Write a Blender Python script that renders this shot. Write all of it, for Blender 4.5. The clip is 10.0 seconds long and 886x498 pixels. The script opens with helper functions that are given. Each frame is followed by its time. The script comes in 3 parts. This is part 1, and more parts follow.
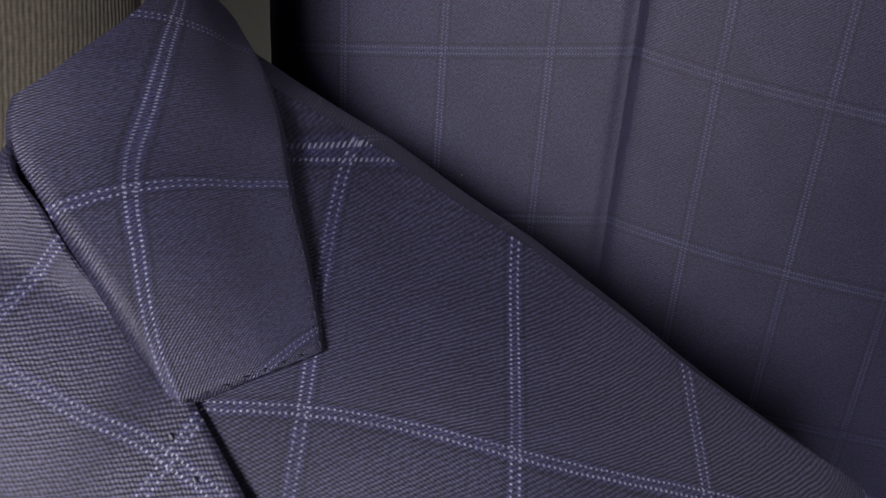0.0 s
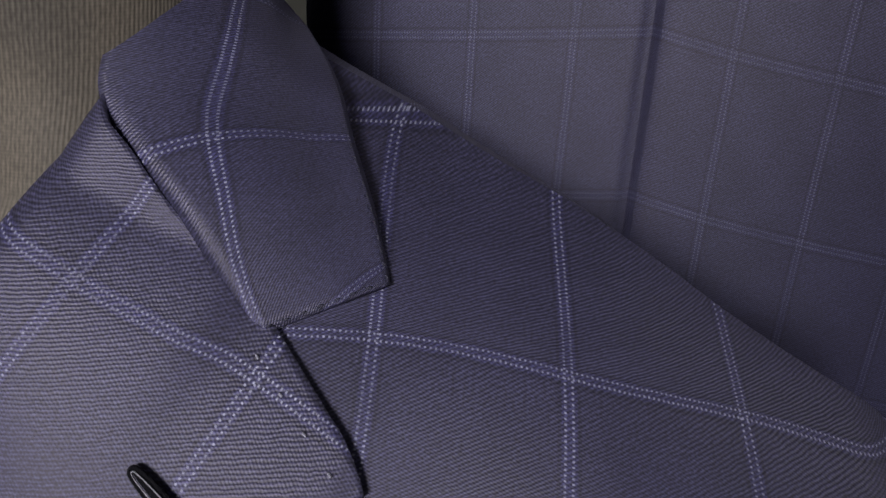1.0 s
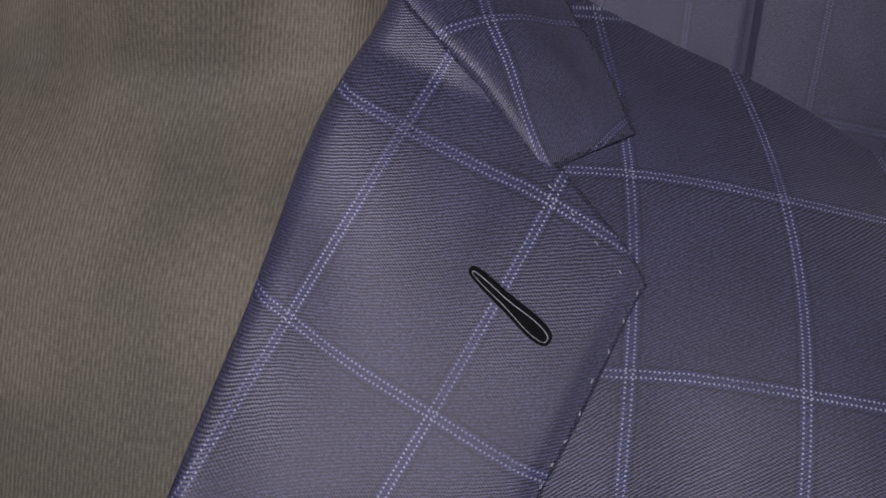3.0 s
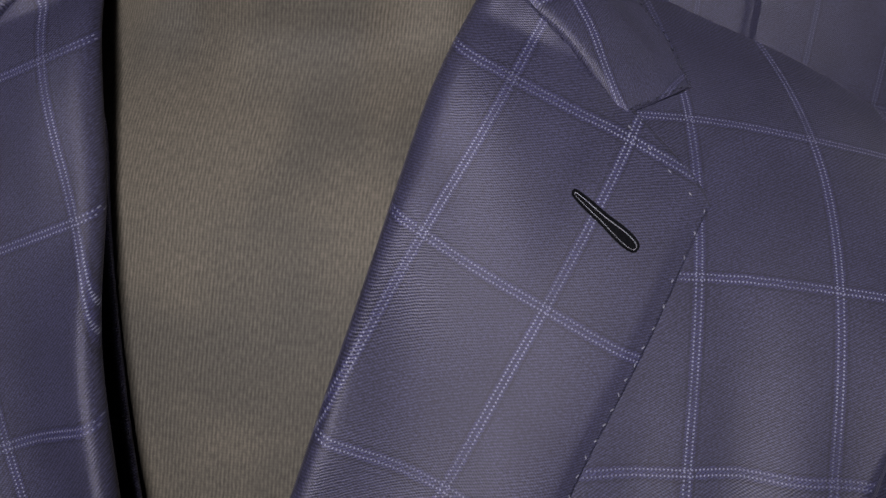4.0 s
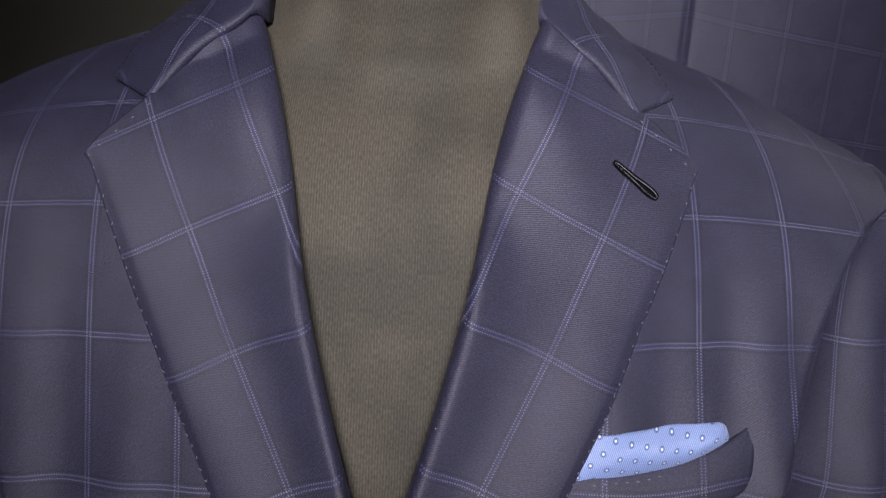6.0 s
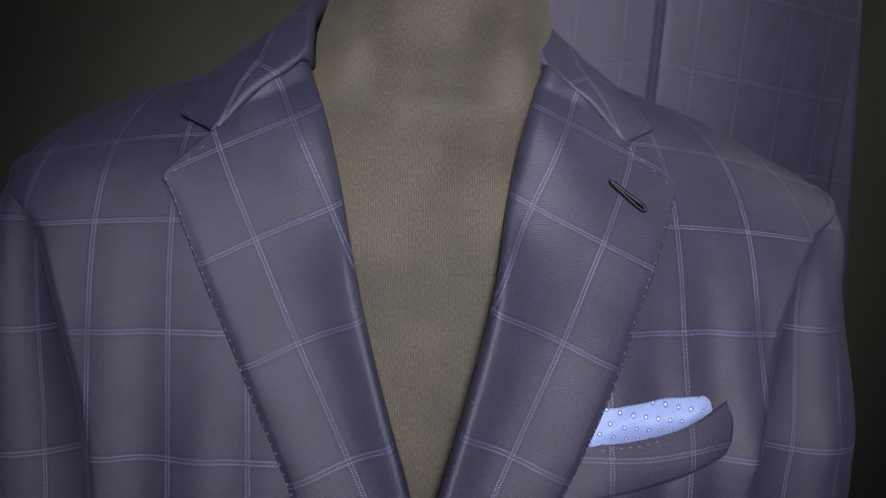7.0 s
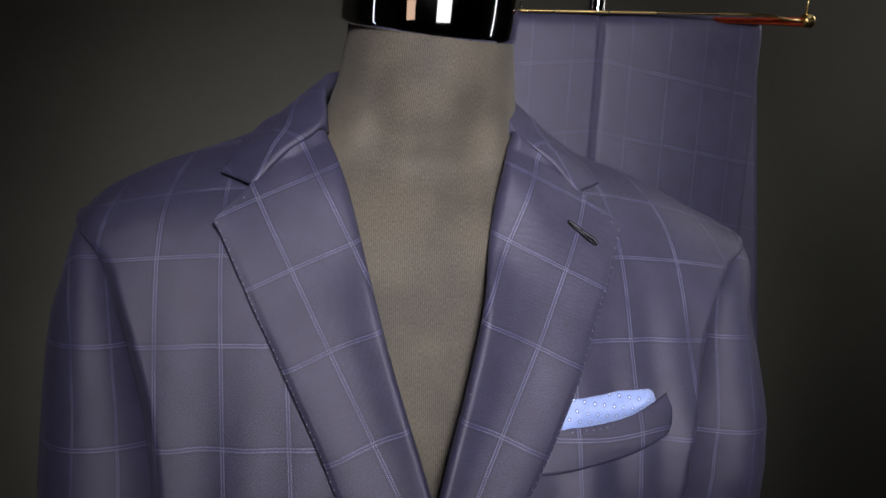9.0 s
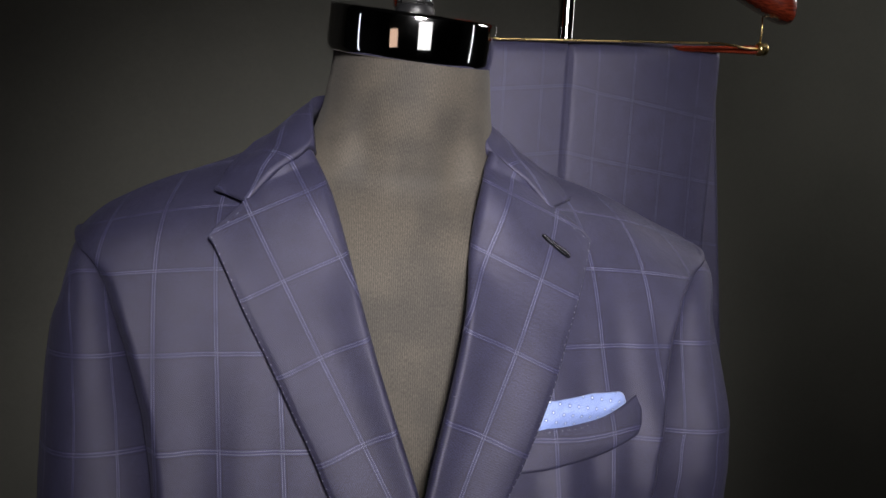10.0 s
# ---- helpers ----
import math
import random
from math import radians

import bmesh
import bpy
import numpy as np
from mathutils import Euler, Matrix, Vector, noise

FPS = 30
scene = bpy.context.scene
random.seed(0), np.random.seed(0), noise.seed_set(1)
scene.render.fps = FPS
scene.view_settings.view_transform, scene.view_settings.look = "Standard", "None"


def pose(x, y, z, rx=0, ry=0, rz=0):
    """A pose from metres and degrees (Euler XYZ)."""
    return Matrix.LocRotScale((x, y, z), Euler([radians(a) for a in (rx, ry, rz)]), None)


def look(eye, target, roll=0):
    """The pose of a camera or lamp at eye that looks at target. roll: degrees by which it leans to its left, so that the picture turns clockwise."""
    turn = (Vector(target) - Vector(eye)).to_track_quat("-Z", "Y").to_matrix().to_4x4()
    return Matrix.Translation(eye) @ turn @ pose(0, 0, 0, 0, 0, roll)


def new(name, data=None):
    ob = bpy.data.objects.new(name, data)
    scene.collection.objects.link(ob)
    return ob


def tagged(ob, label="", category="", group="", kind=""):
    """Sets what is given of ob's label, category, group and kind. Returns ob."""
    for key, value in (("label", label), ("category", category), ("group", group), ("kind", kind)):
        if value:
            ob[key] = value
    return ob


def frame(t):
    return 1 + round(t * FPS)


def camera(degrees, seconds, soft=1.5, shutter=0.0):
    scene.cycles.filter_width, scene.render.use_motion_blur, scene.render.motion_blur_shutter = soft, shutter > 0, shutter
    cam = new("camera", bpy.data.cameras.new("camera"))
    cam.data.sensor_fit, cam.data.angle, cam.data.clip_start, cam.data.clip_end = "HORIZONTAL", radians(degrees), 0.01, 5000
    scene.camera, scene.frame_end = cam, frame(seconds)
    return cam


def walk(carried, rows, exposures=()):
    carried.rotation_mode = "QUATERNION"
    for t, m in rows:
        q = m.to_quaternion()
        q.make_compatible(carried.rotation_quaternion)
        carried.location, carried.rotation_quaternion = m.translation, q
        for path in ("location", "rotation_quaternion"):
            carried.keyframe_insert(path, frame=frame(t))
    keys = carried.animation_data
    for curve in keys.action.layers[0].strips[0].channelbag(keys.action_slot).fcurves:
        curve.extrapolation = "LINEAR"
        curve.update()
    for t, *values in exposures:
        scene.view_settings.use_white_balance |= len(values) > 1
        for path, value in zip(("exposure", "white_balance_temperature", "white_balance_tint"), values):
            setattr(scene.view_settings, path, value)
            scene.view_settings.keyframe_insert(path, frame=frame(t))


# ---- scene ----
cam = camera(54.0, 10.0)
PATH = [
    (0, (0.186, -0.113, 1.553), (-0.18, 1.643, 0.669), 3.8),
    (0.5, (0.186, -0.121, 1.552), (-0.2, 1.625, 0.657), 3.3),
    (1, (0.179, -0.137, 1.544), (-0.187, 1.639, 0.7), 3.2),
    (1.5, (0.169, -0.151, 1.537), (-0.193, 1.633, 0.709), 2.6),
    (2, (0.157, -0.166, 1.531), (-0.196, 1.617, 0.696), 2.0),
    (2.5, (0.144, -0.184, 1.528), (-0.214, 1.597, 0.691), 1.4),
    (3, (0.125, -0.205, 1.53), (-0.204, 1.564, 0.656), 1.2),
    (3.2, (0.116, -0.215, 1.529), (-0.19, 1.557, 0.653), 1.3),
    (4.5, (0.074, -0.296, 1.526), (-0.082, 1.526, 0.716), 2.4),
    (5, (0.056, -0.328, 1.527), (-0.035, 1.516, 0.756), 2.4),
    (5.5, (0.035, -0.362, 1.525), (0.018, 1.503, 0.802), 2.6),
    (7, (-0.029, -0.47, 1.522), (0.14, 1.447, 0.977), 2.9),
    (7.5, (-0.046, -0.502, 1.52), (0.166, 1.425, 1.028), 2.9),
    (8, (-0.06, -0.533, 1.522), (0.194, 1.399, 1.07), 2.9),
    (8.5, (-0.074, -0.558, 1.521), (0.222, 1.378, 1.115), 2.9),
    (9, (-0.083, -0.581, 1.522), (0.249, 1.355, 1.148), 2.9),
    (9.5, (-0.092, -0.599, 1.521), (0.278, 1.337, 1.178), 2.9),
    (10, (-0.1, -0.615, 1.519), (0.307, 1.318, 1.207), 2.9),
]
# the clip's camera opens up a little as it draws back
EXPOSURES = [(0, -0.32), (2.5, -0.36), (5.5, -0.18), (8.0, 0.05), (10, 0.18)]
walk(cam, [(t, look(eye, target, roll)) for t, eye, target, roll in PATH],
     exposures=EXPOSURES)

# ---- world, lights ----
world = bpy.data.worlds.new("studio_dark")
world.use_nodes = True
world.node_tree.nodes["Background"].inputs[0].default_value = (0.5, 0.5, 0.55, 1)
world.node_tree.nodes["Background"].inputs[1].default_value = 0.02
scene.world = world


def softbox(name, eye, target, wide, high, watts, colour, spread=180.0):
    data = bpy.data.lights.new(name, "AREA")
    data.shape, data.size, data.size_y, data.energy, data.color = "RECTANGLE", wide, high, watts, colour
    data.spread = radians(spread)
    ob = new(name, data)
    ob.matrix_world = look(eye, target)
    return ob


softbox("key_light", (0.02, -1.25, 2.05), (0.06, 0.0, 1.48), 0.32, 0.32, 1.75, (1.0, 0.97, 0.97), 36.0)
softbox("front_light", (0.24, -1.80, 1.55), (0.02, 0.0, 1.50), 0.58, 0.75, 1.75, (1.0, 0.97, 0.97))
# added fill, unseen, that brightens the right shoulder from behind
softbox("shoulder_fill", (1.15, 0.30, 2.05), (0.16, 0.05, 1.45), 0.30, 0.30, 0.32, (1.0, 0.96, 0.95), 60.0)
# another unseen fill, added to lift the right of the backdrop
softbox("backdrop_fill", (1.60, 0.30, 1.95), (0.80, 0.95, 1.50), 0.30, 0.30, 0.62, (1.0, 0.98, 0.92), 95.0)
softbox("strip_light", (1.90, -0.35, 1.60), (0.0, 0.05, 1.55), 0.05, 1.00, 0.40, (0.95, 0.97, 1.0))
softbox("side_strip", (-1.85, -0.15, 1.55), (0.0, 0.05, 1.45), 0.06, 1.10, 0.45, (0.80, 0.84, 1.0))
softbox("warm_lamp", (-1.05, -1.55, 1.50), (0.0, 0.05, 1.55), 0.35, 0.50, 0.4, (1.0, 0.66, 0.48))


# ---- node helpers ----
class Nodes:
    def __init__(self, name):
        self.mat = bpy.data.materials.new(name)
        self.mat.use_nodes = True
        self.tree = self.mat.node_tree
        self.bsdf = self.tree.nodes["Principled BSDF"]

    def node(self, kind, **inputs):
        n = self.tree.nodes.new(kind)
        for key, value in inputs.items():
            self.put(n.inputs[key.replace("_", " ")], value)
        return n

    def put(self, socket, value):
        if isinstance(value, bpy.types.NodeSocket):
            self.tree.links.new(value, socket)
        else:
            socket.default_value = value

    def math(self, op, a, b=0.0, c=0.0):
        n = self.tree.nodes.new("ShaderNodeMath")
        n.operation = op
        for i, v in enumerate((a, b, c)):
            self.put(n.inputs[i], v)
        return n.outputs[0]

    def add(self, a, b):
        return self.math("ADD", a, b)

    def sub(self, a, b):
        return self.math("SUBTRACT", a, b)

    def mul(self, a, b):
        return self.math("MULTIPLY", a, b)

    def ramp(self, value, lo, hi, a=0.0, b=1.0):
        n = self.tree.nodes.new("ShaderNodeMapRange")
        n.interpolation_type = "SMOOTHSTEP"
        for i, v in enumerate((value, lo, hi, a, b)):
            self.put(n.inputs[i], v)
        return n.outputs[0]

    def mix(self, fac, a, b):
        n = self.tree.nodes.new("ShaderNodeMix")
        n.data_type = "RGBA"
        self.put(n.inputs[0], fac)
        self.put(n.inputs[6], a if isinstance(a, bpy.types.NodeSocket) else (*a, 1))
        self.put(n.inputs[7], b if isinstance(b, bpy.types.NodeSocket) else (*b, 1))
        return n.outputs[2]

    def noise(self, vector, scale, detail=2.0, rough=0.5):
        n = self.node("ShaderNodeTexNoise", Scale=scale, Detail=detail, Roughness=rough)
        self.put(n.inputs["Vector"], vector)
        return n.outputs[0]

    def uv(self):
        n = self.tree.nodes.new("ShaderNodeUVMap")
        n.uv_map = "UVMap"
        s = self.tree.nodes.new("ShaderNodeSeparateXYZ")
        self.tree.links.new(n.outputs[0], s.inputs[0])
        return n.outputs[0], s.outputs[0], s.outputs[1]

    def vector(self, x, y, z=0.0):
        n = self.tree.nodes.new("ShaderNodeCombineXYZ")
        for i, v in enumerate((x, y, z)):
            self.put(n.inputs[i], v)
        return n.outputs[0]

    def place(self):
        return self.tree.nodes.new("ShaderNodeTexCoord").outputs["Object"]

    def set(self, **inputs):
        for key, value in inputs.items():
            socket = self.bsdf.inputs[key.replace("_", " ")]
            if isinstance(value, tuple) and len(value) == 3:
                value = (*value, 1)
            self.put(socket, value)
        return self.mat

    def bump(self, height, distance, strength=1.0):
        n = self.node("ShaderNodeBump", Strength=strength, Distance=distance, Height=height)
        self.put(self.bsdf.inputs["Normal"], n.outputs[0])


CELL_W, CELL_H = 0.040, 0.054


def suiting(name, base=(0.0225, 0.0222, 0.0505), line=(0.32, 0.33, 0.45), twill_angle=32.0, show=0.72):
    """Navy twill wool with a double dotted windowpane check; UV counts the checks."""
    m = Nodes(name)
    _, u, v = m.uv()
    um, vm = m.mul(u, CELL_W), m.mul(v, CELL_H)
    cloth_m = m.vector(um, vm)
    du = m.mul(m.sub(m.math("FRACT", m.add(u, 0.5)), 0.5), CELL_W)
    dv = m.mul(m.sub(m.math("FRACT", m.add(v, 0.5)), 0.5), CELL_H)

    wander = m.mul(m.sub(m.noise(cloth_m, 300.0, 3.0, 0.6), 0.5), 0.0009)
    a = radians(twill_angle)
    across = m.add(m.sub(m.mul(vm, math.cos(a)), m.mul(um, math.sin(a))), wander)
    ribs = m.math("SINE", m.mul(across, 2 * math.pi / 0.00080))
    along = m.add(m.mul(um, math.cos(a)), m.mul(vm, math.sin(a)))
    yarn = m.math("SINE", m.mul(m.add(along, m.mul(across, 0.6)), 2 * math.pi / 0.00070))
    weave = m.add(m.mul(ribs, 0.5), m.mul(yarn, 0.22))

    def rows(d, run, phase):
        away = m.math("ABSOLUTE", m.sub(m.math("ABSOLUTE", d), 0.00082))
        row = m.ramp(away, 0.00036, 0.00012)
        dots = m.ramp(m.math("SINE", m.add(m.mul(run, 2 * math.pi / 0.00110), m.mul(m.math("SIGN", d), phase))), 0.05, 0.75)
        band = m.ramp(m.math("ABSOLUTE", d), 0.0021, 0.0013)
        flank = m.ramp(m.math("ABSOLUTE", m.sub(m.math("ABSOLUTE", d), 0.0021)), 0.00055, 0.00020)
        return m.mul(row, m.add(0.02, m.mul(dots, 0.98))), band, flank

    ru, bu, fu = rows(du, vm, 0.9)
    rv, bv, fv = rows(dv, um, 0.9)
    fade = m.ramp(m.noise(cloth_m, 28.0, 2.0), 0.30, 0.62, 0.35, 1.0)
    dots = m.mul(m.math("MAXIMUM", ru, rv), fade)
    band = m.math("MAXIMUM", bu, bv)
    flank = m.math("MAXIMUM", fu, fv)

    cloud = m.ramp(m.noise(cloth_m, 55.0, 3.0), 0.3, 0.7, 0.88, 1.10)
    fuzz = m.ramp(m.noise(cloth_m, 1250.0, 3.0, 0.7), 0.30, 0.70, 0.42, 1.62)
    shade = m.mul(m.mul(cloud, fuzz), m.add(1.0, m.mul(weave, 1.0)))
    shade = m.mul(shade, m.sub(1.0, m.mul(flank, 0.35)))
    plain = m.mix(m.mul(m.noise(cloth_m, 700.0, 1.0), 0.6), base, (base[0] * 1.12, base[1] * 1.02, base[2] * 0.90))
    tinted = m.mix(m.mul(band, 0.45 * show), plain, (base[0] * 1.05, base[1] * 1.02, base[2] * 1.75))
    scaled = m.node("ShaderNodeVectorMath")
    scaled.operation = "SCALE"
    m.put(scaled.inputs[0], tinted)
    m.put(scaled.inputs["Scale"], shade)
    colour = m.mix(m.mul(dots, show), scaled.outputs[0], line)

    lint = m.node("ShaderNodeTexVoronoi", Scale=70.0)
    m.put(lint.inputs["Vector"], cloth_m)
    pick = m.ramp(m.node("ShaderNodeSeparateColor", Color=lint.outputs["Color"]).outputs[0], 0.93, 0.95)
    speck = m.mul(m.ramp(lint.outputs["Distance"], 0.022, 0.012), pick)
    colour = m.mix(m.mul(speck, 0.7), colour, (0.5, 0.48, 0.5))

    m.bump(m.add(m.mul(weave, 0.6), m.mul(dots, 0.8)), 0.00026, 0.55)
    return m.set(Base_Color=colour, Roughness=0.54, Specular_IOR_Level=0.60, Specular_Tint=(0.90, 0.86, 1.0), Sheen_Weight=0.02, Sheen_Roughness=0.40,
                 Sheen_Tint=(0.80, 0.78, 1.0))


def ribbed_cover():
    """Taupe ribbed jersey of the dress form; UV in metres, ribs upright."""
    m = Nodes("ribbed_taupe_cover")
    uv, u, v = m.uv()
    wander = m.mul(m.sub(m.noise(uv, 120.0, 1.0), 0.5), 0.0005)
    rib = m.math("SINE", m.mul(m.add(u, wander), 2 * math.pi / 0.00125))
    knit = m.math("SINE", m.mul(v, 2 * math.pi / 0.00080))
    grain = m.noise(m.vector(m.mul(u, 1400.0), m.mul(v, 500.0)), 1.0, 2.0)
    shade = m.mul(m.ramp(grain, 0.25, 0.75, 0.72, 1.25), m.add(1.0, m.add(m.mul(rib, 0.20), m.mul(knit, 0.05))))
    cloud = m.mix(m.ramp(m.noise(uv, 22.0, 3.0), 0.35, 0.65), (0.055, 0.0485, 0.0415), (0.078, 0.067, 0.0545))
    scaled = m.node("ShaderNodeVectorMath")
    scaled.operation = "SCALE"
    m.put(scaled.inputs[0], cloud)
    m.put(scaled.inputs["Scale"], shade)
    m.bump(m.add(m.mul(rib, 0.5), m.mul(grain, 0.5)), 0.00018, 0.45)
    return m.set(Base_Color=scaled.outputs[0], Roughness=0.66, Specular_IOR_Level=0.24, Sheen_Weight=0.04)


def printed_silk():
    """Pale blue twill silk with small ringed dots; UV in metres."""
    m = Nodes("pale_blue_dotted_silk")
    uv, u, v = m.uv()
    gu, gv = m.math("DIVIDE", u, 0.0072), m.math("DIVIDE", v, 0.0058)
    row = m.math("FLOOR", gv)
    shift = m.mul(m.math("FRACT", m.mul(row, 0.5)), 1.0)
    cx = m.mul(m.sub(m.math("FRACT", m.add(gu, shift)), 0.5), 0.0072)
    cy = m.mul(m.sub(m.math("FRACT", gv), 0.5), 0.0058)
    d = m.math("SQRT", m.add(m.mul(cx, cx), m.mul(cy, cy)))
    ring = m.ramp(m.math("ABSOLUTE", m.sub(d, 0.00090)), 0.00040, 0.00018)
    core = m.ramp(d, 0.00060, 0.00038)
    rib = m.math("SINE", m.mul(m.add(u, m.mul(v, 0.8)), 2 * math.pi / 0.0010))
    field = m.mix(m.ramp(rib, -0.6, 0.8), (0.17, 0.24, 0.54), (0.34, 0.43, 0.78))
    colour = m.mix(m.mul(ring, 0.80), field, (0.05, 0.08, 0.25))
    colour = m.mix(core, colour, (0.75, 0.82, 0.95))
    m.bump(rib, 0.0001, 0.5)
    return m.set(Base_Color=colour, Roughness=0.42, Specular_IOR_Level=0.45, Sheen_Weight=0.2)


def thread(name, colour, rough=0.5):
    m = Nodes(name)
    twist = m.math("SINE", m.mul(m.noise(m.place(), 900.0, 1.0), 40.0))
    m.bump(twist, 0.0001, 0.5)
    dim = tuple(c * 0.6 for c in colour)
    return m.set(Base_Color=m.mix(m.ramp(twist, -1, 1), dim, colour), Roughness=rough, Specular_IOR_Level=0.06)


def metal(name, colour, rough, wear=0.04):
    m = Nodes(name)
    smear = m.noise(m.place(), 30.0, 4.0)
    return m.set(Base_Color=colour, Metallic=1.0, Roughness=m.ramp(smear, 0.3, 0.75, rough, rough + wear))


def lacquered_wood():
    m = Nodes("red_brown_lacquered_wood")
    p = m.node("ShaderNodeMapping", Scale=(6.0, 60.0, 60.0))
    m.put(p.inputs[0], m.place())
    grain = m.noise(p.outputs[0], 8.0, 5.0)
    return m.set(Base_Color=m.mix(m.ramp(grain, 0.3, 0.7), (0.10, 0.012, 0.006), (0.24, 0.035, 0.014)), Roughness=0.22,
                 Coat_Weight=0.6, Coat_Roughness=0.08)


def matt(name, lo, hi, scale, rough=0.9):
    m = Nodes(name)
    p = m.place()
    n = m.noise(p, scale, 5.0, 0.6)
    fine = m.noise(p, scale * 60, 3.0)
    m.bump(m.add(n, m.mul(fine, 0.3)), 0.001, 0.3)
    return m.set(Base_Color=m.mix(m.ramp(m.add(m.mul(n, 0.8), m.mul(fine, 0.2)), 0.3, 0.7), lo, hi), Roughness=rough)


WOOL = suiting("navy_windowpane_wool")
TROUSER_WOOL = suiting("navy_windowpane_trouser_wool", show=0.26)
COVER = ribbed_cover()
SILK = printed_silk()
STITCH = thread("pale_stitch_thread", (0.26, 0.26, 0.33))
DARK_STITCH = thread("dark_stitch_thread", (0.045, 0.045, 0.065))
BLACK_CORD = thread("black_buttonhole_silk", (0.0035, 0.0035, 0.0055), 0.65)
GREY_CORD = thread("grey_gimp_cord", (0.30, 0.29, 0.34), 0.45)
LINING = matt("dark_lining", (0.010, 0.010, 0.016), (0.016, 0.016, 0.024), 40.0, 0.6)
CHROME = metal("polished_chrome", (0.80, 0.80, 0.80), 0.03, 0.05)
STEEL = metal("satin_steel", (0.50, 0.50, 0.50), 0.22, 0.1)
BRASS = metal("polished_brass", (0.90, 0.66, 0.28), 0.24, 0.1)
BLACK_PLASTIC = matt("black_plastic", (0.008, 0.008, 0.009), (0.014, 0.014, 0.015), 60.0, 0.35)
WOOD = lacquered_wood()
BACKDROP = matt("charcoal_backdrop_cloth", (0.090, 0.088, 0.078), (0.114, 0.111, 0.097), 2.5)
DARK_WALL = matt("dark_grey_wall_paint", (0.020, 0.020, 0.021), (0.030, 0.030, 0.031), 3.0)
DARK_FLOOR = matt("dark_studio_floor", (0.020, 0.019, 0.018), (0.034, 0.032, 0.030), 4.0, 0.6)


# ---- mesh helpers ----
def curve(knots, s):
    """A smooth curve through evenly spaced knots at s from 0 to 1."""
    k = [np.array(p, float) for p in knots]
    f = min(max(s, 0.0), 1.0) * (len(k) - 1)
    i = min(int(f), len(k) - 2)
    t = f - i
    p1, p2 = k[i], k[i + 1]
    p0 = k[i - 1] if i else 2 * p1 - p2
    p3 = k[i + 2] if i + 2 < len(k) else 2 * p2 - p1
    return 0.5 * (2 * p1 + (p2 - p0) * t + (2 * p0 - 5 * p1 + 4 * p2 - p3) * t * t + (3 * p1 - p0 - 3 * p2 + p3) * t ** 3)


def table(knots, value):
    """Linear look-up in pairs that rise in their first number."""
    return float(np.interp(value, [a for a, _ in knots], [b for _, b in knots]))


def smooth(a, b, x):
    t = min(max((x - a) / (b - a), 0.0), 1.0)
    return t * t * (3 - 2 * t)


def mesh_object(name, verts, faces, uvs, mats, parent=None, label="", face_mats=None):
    me = bpy.data.meshes.new(name)
    me.from_pydata([tuple(map(float, v)) for v in verts], [], faces)
    if uvs is not None:
        layer = me.uv_layers.new(name="UVMap")
        for loop in me.loops:
            layer.data[loop.index].uv = uvs[loop.vertex_index]
    for mat in mats:
        me.materials.append(mat)
    for p in me.polygons:
        p.use_smooth = True
    if face_mats:
        for p, index in zip(me.polygons, face_mats):
            p.material_index = index
    me.update()
    ob = new(name, me)
    if parent:
        ob.parent = parent
    if label:
        tagged(ob, label)
    return ob


def sheet(name, rows, uv_rows, mats, parent=None, label="", thick=0.0, inward=(0, 1, 0), wrap=False):
    """A cloth sheet over rows of points, with thickness towards its inner side."""
    nr, nc = len(rows), len(rows[0])
    top = [np.array(p, float) for r in rows for p in r]
    uv = [tuple(map(float, q)) for r in uv_rows for q in r]
    faces = []
    cols = nc if wrap else nc - 1
    for i in range(nr - 1):
        for j in range(cols):
            k = (j + 1) % nc
            faces.append((i * nc + j, i * nc + k, (i + 1) * nc + k, (i + 1) * nc + j))
    normal = [np.zeros(3) for _ in top]
    for f in faces:
        n = np.cross(top[f[2]] - top[f[0]], top[f[3]] - top[f[1]])
        for q in f:
            normal[q] += n
    normal = [n / (np.linalg.norm(n) + 1e-12) for n in normal]
    if sum(np.dot(n, inward) for n in normal) > 0:
        faces = [f[::-1] for f in faces]
        normal = [-n for n in normal]
    verts = list(top)
    if thick:
        m = len(top)
        verts += [p - n * thick for p, n in zip(top, normal)]
        uv = uv + uv
        flip = [tuple(q + m for q in f[::-1]) for f in faces]
        count = {}
        for f in faces:
            for a, b in zip(f, f[1:] + f[:1]):
                count[(a, b)] = True
        rim = [(b, a, a + m, b + m) for a, b in count if (b, a) not in count]
        faces = faces + flip + rim
    return mesh_object(name, verts, faces, uv, mats, parent, label)


def tube(path, radius, sides=8, closed=False):
    """Vertices and faces of a round bar along a path."""
    path = [Vector(p) for p in path]
    verts, faces = [], []
    n = len(path)
    for i, p in enumerate(path):
        a = path[(i - 1) % n] if closed or i else path[0]
        b = path[(i + 1) % n] if closed or i < n - 1 else path[-1]
        d = (b - a).normalized()
        side = d.cross(Vector((0.13, 0.31, 0.94)))
        side = (side if side.length > 1e-4 else d.cross(Vector((1, 0, 0)))).normalized()
        up = side.cross(d).normalized()
        r = radius(i / max(n - 1, 1)) if callable(radius) else radius
        verts += [p + side * (r * math.cos(2 * math.pi * k / sides)) + up * (r * math.sin(2 * math.pi * k / sides)) for k in range(sides)]
    for i in range(n if closed else n - 1):
        for k in range(sides):
            q = (k + 1) % sides
            j = (i + 1) % n
            faces.append((i * sides + k, i * sides + q, j * sides + q, j * sides + k))
    if not closed:
        faces += [tuple(range(sides))[::-1], tuple((n - 1) * sides + k for k in range(sides))]
    return verts, faces


